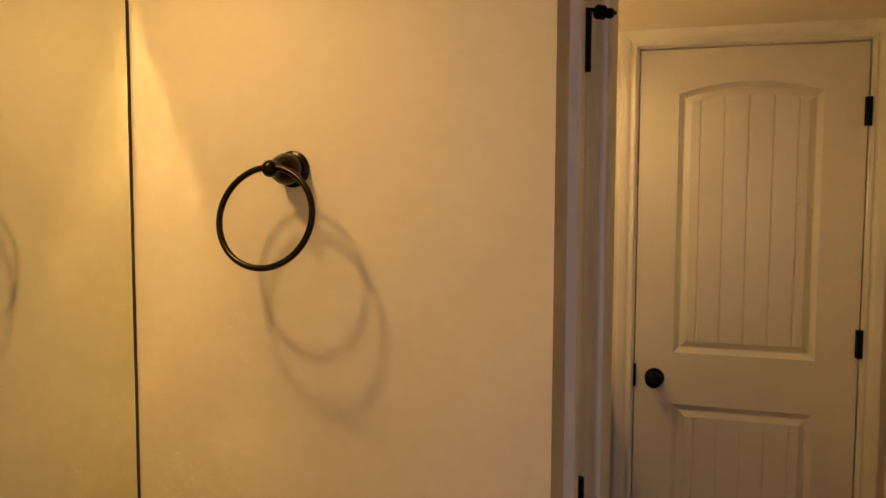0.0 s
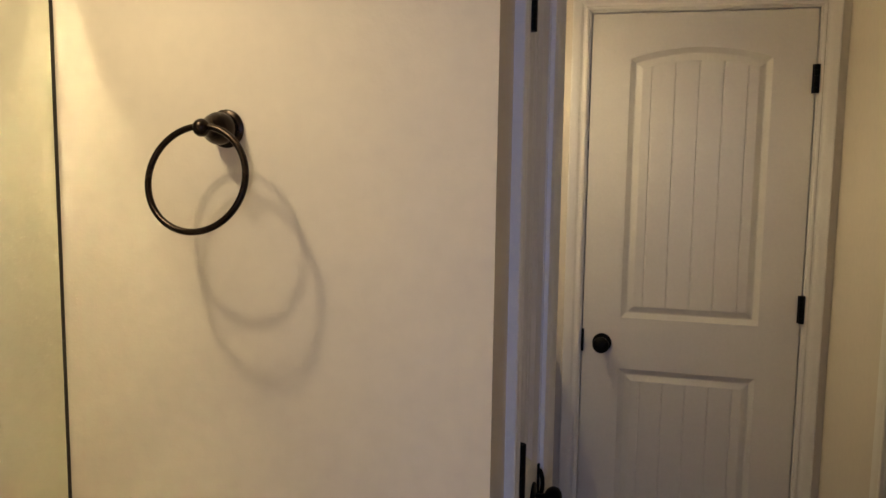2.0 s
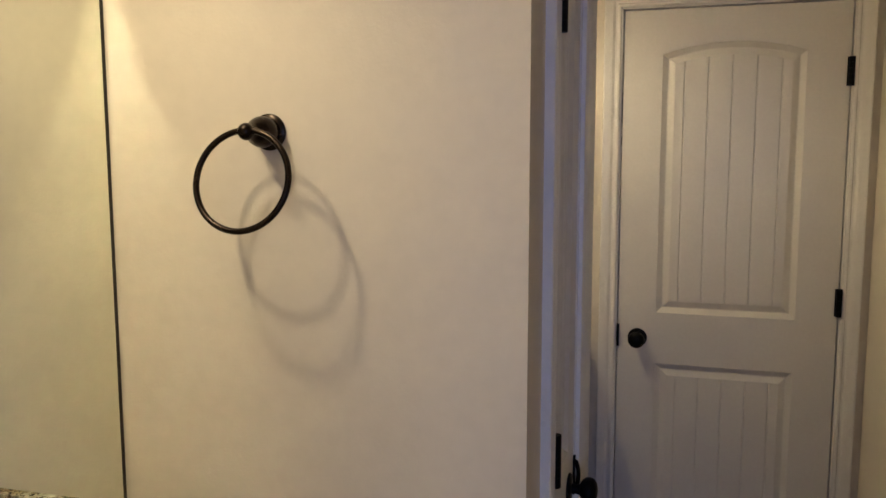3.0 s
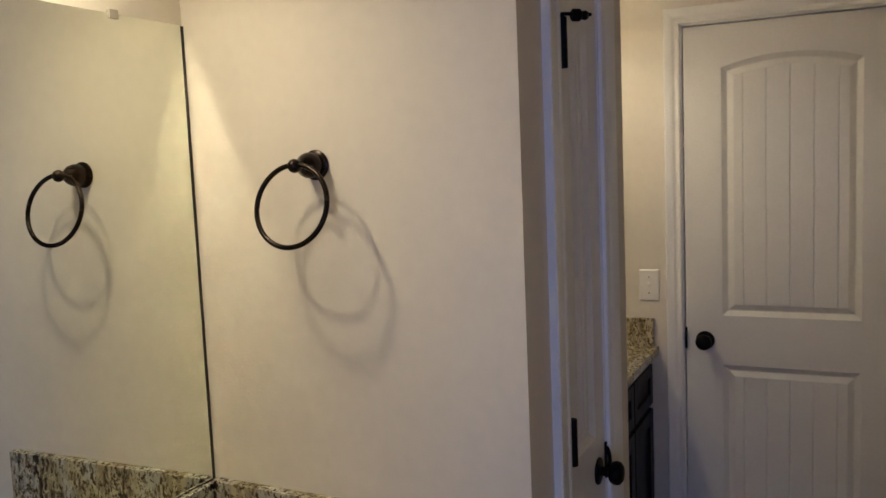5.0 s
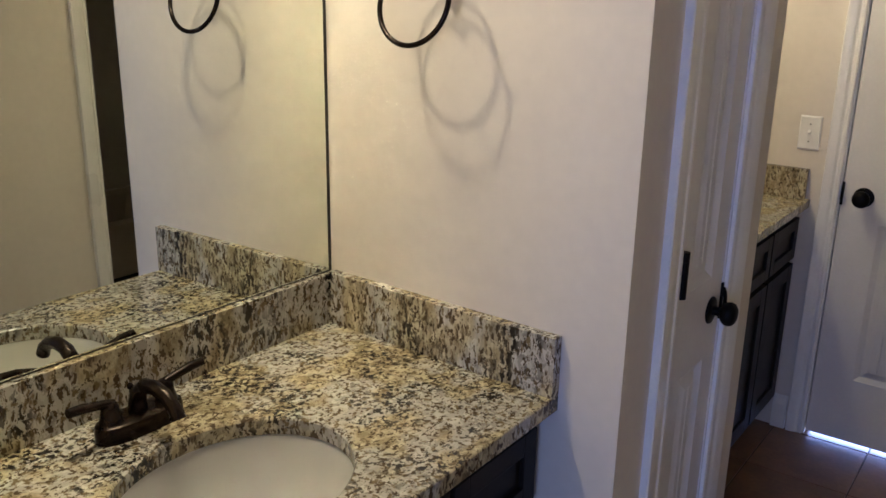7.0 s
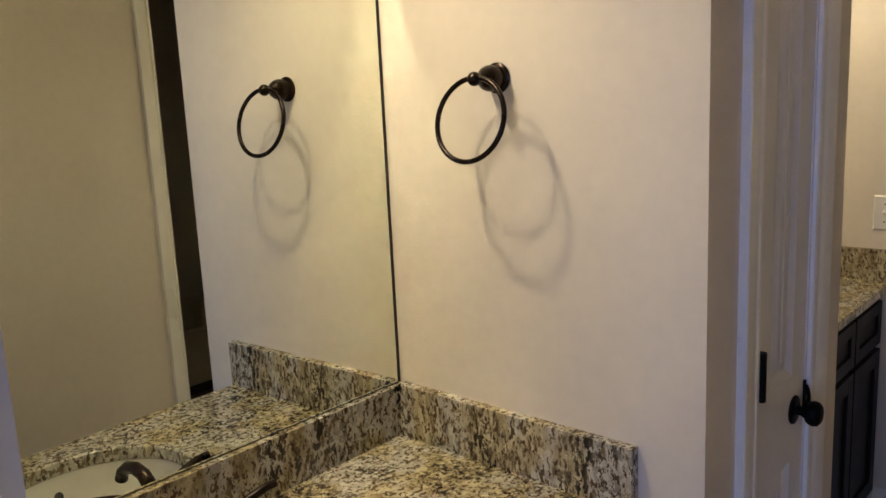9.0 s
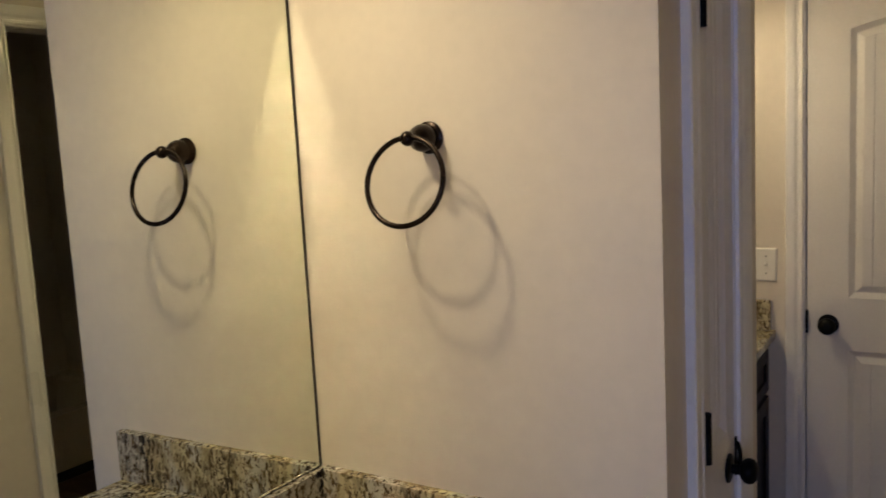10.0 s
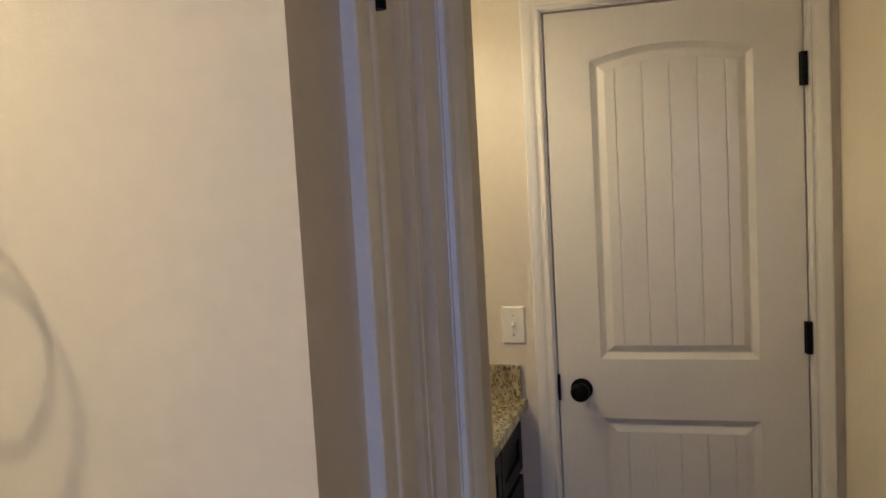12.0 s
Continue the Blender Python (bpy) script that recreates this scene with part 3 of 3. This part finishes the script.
side = part("granite_sidesplash", box(0.0205, -0.024, TOP, 0.575, -0.0005, 0.989, 0.0015), GRANITE)
side.matrix_world = SKEW
tagged(side, "speckled granite splash along the towel ring wall", "backsplash", group="granite splashes")

sink = thing("sink", Matrix.Translation((0.335, CEN, TOP - 0.030)), "white porcelain oval undermount sink set below the granite", "sink")
bm = bmesh.new()
rings = []
for f, z in ((1.06, 0.0), (1.01, -0.0005), (1.0, -0.004), (0.965, -0.026), (0.90, -0.052), (0.79, -0.080), (0.63, -0.103), (0.43, -0.118), (0.24, -0.125), (0.10, -0.127)):
    rings.append([bm.verts.new((0.155 * f * math.cos(2 * math.pi * i / 64), 0.190 * f * math.sin(2 * math.pi * i / 64), z)) for i in range(64)])
for a, b in zip(rings, rings[1:]):
    for i in range(64):
        bm.faces.new((a[i], a[(i + 1) % 64], b[(i + 1) % 64], b[i]))
bmesh.ops.solidify(bm, geom=bm.faces[:], thickness=-0.006)
part("bowl", bm, PORCELAIN, sink, smooth=True)
part("drain", lathe([(0, -0.124), (0.017, -0.124), (0.021, -0.122), (0.023, -0.125), (0.020, -0.133), (0, -0.133)]), BRONZE, sink, "dark bronze drain", True)
# no opening is cut: a dark disc paints the shade inside the overflow
part("overflow_hole", lathe([(0.0, 0.0015), (0.0075, 0.0015), (0.0095, 0.0), (0.0095, -0.002), (0, -0.002)], Matrix.Translation((0.1435, 0.0, -0.040)) @ Matrix.Rotation(radians(-66), 4, "Y"), 20), DARK_RECESS, sink, "overflow hole, its inner shade painted as a dark disc", True)

# faucet: a centre-set with two levers and an arched spout
faucet = thing("faucet", Matrix.Translation((0.098, CEN + 0.002, TOP)), "oil-rubbed bronze centre-set faucet with two lever handles", "faucet")
bm = bmesh.new()
outline = [(0.030 * math.cos(a) + 0.0, 0.078 * math.copysign(abs(math.sin(a)) ** 0.6, math.sin(a))) for a in (2 * math.pi * i / 40 for i in range(40))]
levels = []
for f, z in ((1.0, 0.0), (1.0, 0.020), (0.95, 0.027), (0.82, 0.030)):
    levels.append([bm.verts.new((x * f, y * (1 - (1 - f) * 0.45), z)) for x, y in outline])
for a, b in zip(levels, levels[1:]):
    for i in range(40):
        bm.faces.new((a[i], a[(i + 1) % 40], b[(i + 1) % 40], b[i]))
bm.faces.new(levels[0])
bm.faces.new(levels[-1])
part("base", bm, BRONZE, faucet, smooth=True)
path = [(-0.004, 0, 0.020), (-0.003, 0, 0.045), (0.004, 0, 0.064), (0.022, 0, 0.079), (0.048, 0, 0.084), (0.076, 0, 0.078), (0.097, 0, 0.063), (0.105, 0, 0.048)]
part("spout", tube(path, [0.017, 0.0145, 0.013, 0.0125, 0.012, 0.0115, 0.0115, 0.012], 18), BRONZE, faucet, smooth=True)
part("lift_rod", lathe([(0, 0.018), (0.0022, 0.018), (0.0022, 0.060), (0.005, 0.063), (0.0055, 0.067), (0.003, 0.071), (0, 0.072)], Matrix.Translation((-0.020, 0, 0)), 14), BRONZE, faucet, smooth=True)
for s in (-1, 1):
    handle = part("handle", lathe([(0, 0.016), (0.024, 0.016), (0.0225, 0.022), (0.017, 0.036), (0.0135, 0.052), (0.0140, 0.058), (0.010, 0.064), (0, 0.066)], Matrix.Translation((0, 0.0508 * s, 0))), BRONZE, faucet, smooth=True)
    lever = tube([(0, 0.052 * s, 0.061), (0.004, 0.075 * s, 0.068), (0.006, 0.098 * s, 0.073), (0.007, 0.122 * s, 0.075)], [0.0078, 0.0074, 0.0082, 0.0074], 12)
    part("lever", lever, BRONZE, handle, smooth=True)

# wall mirror standing on the backsplash
mirror = thing("wall_mirror", Matrix.Translation((0, 0, 0)), "large frameless wall mirror resting on the granite backsplash", "mirror")
MT = 1.887
part("silvered_glass", box(0.0045, SY + 0.012, 0.9885, 0.0065, -0.0112, MT), SILVER, mirror)
# near-black backing runs past the glass and fills the gap at its edge
part("backing", box(0.0005, SY + 0.012, 0.9855, 0.0045, -0.0004, MT - 0.0005), DARK_RECESS, mirror, "dark backing showing in the gap round the mirror")
for y in (-0.176, -0.86):
    bm = slab(bmesh.new(), 0.0005, y - 0.010, MT + 0.0005, 0.0090, y + 0.010, MT + 0.007, 0.0012)
    slab(bm, 0.0067, y - 0.010, MT - 0.009, 0.0090, y + 0.010, MT + 0.002, 0.0008)
    part("mirror_clip", bm, CLEAR_CLIP, mirror, "small clear plastic mirror clip")


def vanity_light(at, offsets, power, spread, blend, label):
    """A bar of lamps over a mirror: bronze arms, bell shades of amber glass open below, and lit bulbs in them."""
    light = thing("vanity_light", at, label, "wall lamp", group="vanity lights")
    w = max(offsets) + 0.10
    part("back_plate", box(0.0, -w, 0.045, 0.020, w, 0.135, 0.006), BRONZE, light)
    for y in offsets:
        part("arm", tube([(0.018, y, 0.09), (0.04, y, 0.112), (0.068, y, 0.128), (LAMP_OUT, y, 0.115)], [0.007] * 4, 12), BRONZE, light, smooth=True)
        up = Matrix.Translation((LAMP_OUT, y, 0.030))
        part("socket", lathe([(0, 0.034), (0.017, 0.034), (0.019, 0.050), (0.024, 0.066), (0.020, 0.078), (0.008, 0.086), (0, 0.086)], up), BRONZE, light, smooth=True)
        part("shade", lathe([(0.022, 0.068), (0.038, 0.058), (0.050, 0.036), (0.055, 0.010), (0.060, -0.022), (0.0575, -0.022), (0.0525, 0.010), (0.0475, 0.035), (0.036, 0.056), (0.022, 0.065), (0.022, 0.068)], up), SHADE, light, "amber glass bell shade", True)
        part("bulb", ball(0.016, (LAMP_OUT, y, 0.034), squash=1.3), BULB, light, "lit warm bulb", True)
        # bulb shines down out of the shade; the upward spot is added ceiling-bounce fill
        for share, z, turn in ((1.0, -0.006, 0), (UP_FILL_SHARE, 0.122, math.pi)):
            glow = bpy.data.lights.new("bulb_and_fill_spot", "SPOT")
            glow.energy, glow.color, glow.shadow_soft_size = power * share, BULB_COLOUR, 0.024
            glow.spot_size, glow.spot_blend = radians(spread), blend
            new("bulb_and_fill_spot", glow).matrix_world = at @ Matrix.Translation((LAMP_OUT, y, z)) @ Matrix.Rotation(turn, 4, "X")
    return light


vanity_light(Matrix.Translation((0.0, -0.475, LAMP_Z)), (-0.085, 0.085), BULB_POWER, 160, 1.0, "bronze two-lamp vanity light above the mirror, switched on")
vanity_light(Matrix.Translation((0.0, 1.270, LAMP_Z)), (-0.10, 0.10), BULB_POWER_FAR, 170, 0.45, "bronze two-lamp vanity light above the second vanity")

# towel ring
REACH = 0.0655
ring = thing("towel_ring", Matrix.Translation((0.2985, LEAN * 0.2985, 1.610)) @ SKEW, "oil-rubbed bronze towel ring mounted on the beige wall", "towel ring")
mount = ((0, 0.0004), (0.0262, 0.0004), (0.0275, 0.0018), (0.0272, 0.0044), (0.025, 0.0060), (0.0212, 0.0072), (0.0208, 0.0092), (0.0222, 0.0142), (0.0232, 0.0205), (0.0228, 0.0272), (0.0205, 0.0345), (0.0165, 0.0410), (0.012, 0.0468), (0.0088, 0.0510), (0.008, 0.0545), (0.009, 0.0575), (0, 0.0590))
part("mount", lathe(mount, OUT), BRONZE, ring, smooth=True)
part("finial", ball(0.0125, (0, -REACH, 0)), BRONZE, ring, smooth=True)
pts = []
for i in range(72):
    a = 2 * math.pi * i / 72
    z = 0.0705 * math.cos(a) - 0.0705 + 0.002
    pts.append((0.0745 * math.sin(a) + 0.0005, -REACH + 0.245 * z, z))
part("ring", tube(pts, [0.0047] * 72, 12, closed=True), BRONZE, ring, smooth=True)

# light switch on the far wall
switch = thing("light_switch", Matrix.Translation((0.4975, NY, 1.116)), "white toggle light switch plate on the beige wall", "light switch")
bm = bmesh.new()
low = [bm.verts.new((x, 0, z)) for x, z in ((-0.036, -0.0585), (0.036, -0.0585), (0.036, 0.0585), (-0.036, 0.0585))]
mid = [bm.verts.new((x, -0.0035, z)) for x, z in ((-0.036, -0.0585), (0.036, -0.0585), (0.036, 0.0585), (-0.036, 0.0585))]
top = [bm.verts.new((x, -0.0065, z)) for x, z in ((-0.0315, -0.054), (0.0315, -0.054), (0.0315, 0.054), (-0.0315, 0.054))]
for a, b in ((low, mid), (mid, top)):
    for i in range(4):
        bm.faces.new((a[i], a[(i + 1) % 4], b[(i + 1) % 4], b[i]))
bm.faces.new(top)
part("plate", bm, PLASTIC, switch)
part("toggle_slot", box(-0.0058, -0.0075, -0.0125, 0.0058, -0.0062, 0.0125), PLASTIC, switch)
toggle = box(-0.0045, -0.017, -0.0055, 0.0045, -0.006, 0.0055, 0.0015)
bmesh.ops.rotate(toggle, verts=toggle.verts, cent=(0, -0.006, 0), matrix=Matrix.Rotation(radians(-32), 3, "X"))
part("toggle", toggle, PLASTIC, switch)
for z in (-0.030, 0.030):
    part("screw", lathe([(0, 0.0060), (0.0032, 0.0060), (0.0030, 0.0075), (0, 0.0078)], Matrix.Translation((0, 0, z)) @ OUT, 14), SLOT, switch, smooth=True)

# second vanity beyond the closet
TOP2 = 0.885
vanity_cabinet(CY, NY, TOP2 - 0.030, 0.508, "dark espresso wooden vanity cabinet beyond the closet", ((0.27, "door"), (0.46, "door"), (0.27, "door")))
tagged(part("granite_worktop", worktop_mesh(0.530, CY, NY, TOP2 - 0.030, TOP2), GRANITE), "polished speckled granite top of the second vanity", "worktop", group="granite tops")
tagged(part("granite_backsplash", box(0.0005, CY + 0.001, TOP2, 0.020, NY - 0.0005, 0.992, 0.0015), GRANITE), "speckled granite backsplash of the second vanity", "backsplash", group="granite splashes")
tagged(part("granite_sidesplash", box(0.0205, NY - 0.022, TOP2, 0.514, NY - 0.0005, 0.992, 0.0015), GRANITE), "speckled granite splash below the light switch", "backsplash", group="granite splashes")

# bathtub in the dark room across the passage
tub = thing("bathtub", Matrix.Translation((2.76, 0.17, 0)), "pale alcove bathtub with a plain apron in the dark room", "bathtub")
L = NY - 0.17
part("apron", box(0.0, 0.0, 0.055, 0.03, L, 0.325, 0.006), TUB, tub)
part("toe_strip", box(0.012, 0.0, 0.0, 0.03, L, 0.055, 0.002), DARK_RECESS, tub, "dark recessed strip under the apron")
bm = bmesh.new()
rings = []
for dx, dy, z in ((0.0, 0.0, 0.348), (0.060, 0.10, 0.352), (0.085, 0.13, 0.325), (0.16, 0.22, 0.08), (0.22, 0.30, 0.06)):
    rings.append([bm.verts.new(p) for p in ((dx - (0.012 if dx == 0 else 0), dy, z), (0.785 - dx, dy, z), (0.785 - dx, L - dy, z), (dx - (0.012 if dx == 0 else 0), L - dy, z))])
low = [bm.verts.new((v.co.x, v.co.y, 0.318)) for v in rings[0]]
for a, b in [(low, rings[0])] + list(zip(rings, rings[1:])):
    for i in range(4):
        bm.faces.new((a[i], a[(i + 1) % 4], b[(i + 1) % 4], b[i]))
bm.faces.new(rings[-1])
part("rim_and_basin", bm, TUB, tub)

# ---- floor tiles ----
SIZE, JOINT = 0.33, 0.005
proto = box(0, 0, -0.008, SIZE - JOINT, SIZE - JOINT, 0.0, 0.0015)
mesh = bpy.data.meshes.new("tile")
proto.to_mesh(mesh)
proto.free()
mesh.materials.append(TILE)
TX0, TY0 = 0.853 - 3 * SIZE, 1.845 - 10 * SIZE
for i in range(11):
    for j in range(14):
        x, y = TX0 + i * SIZE, TY0 + j * SIZE
        if y < SY2 or y > NY + 1.2 or x > TX:
            continue
        ob = new("tile", mesh)
        ob.parent = floor
        ob.location = (x, y, 0)
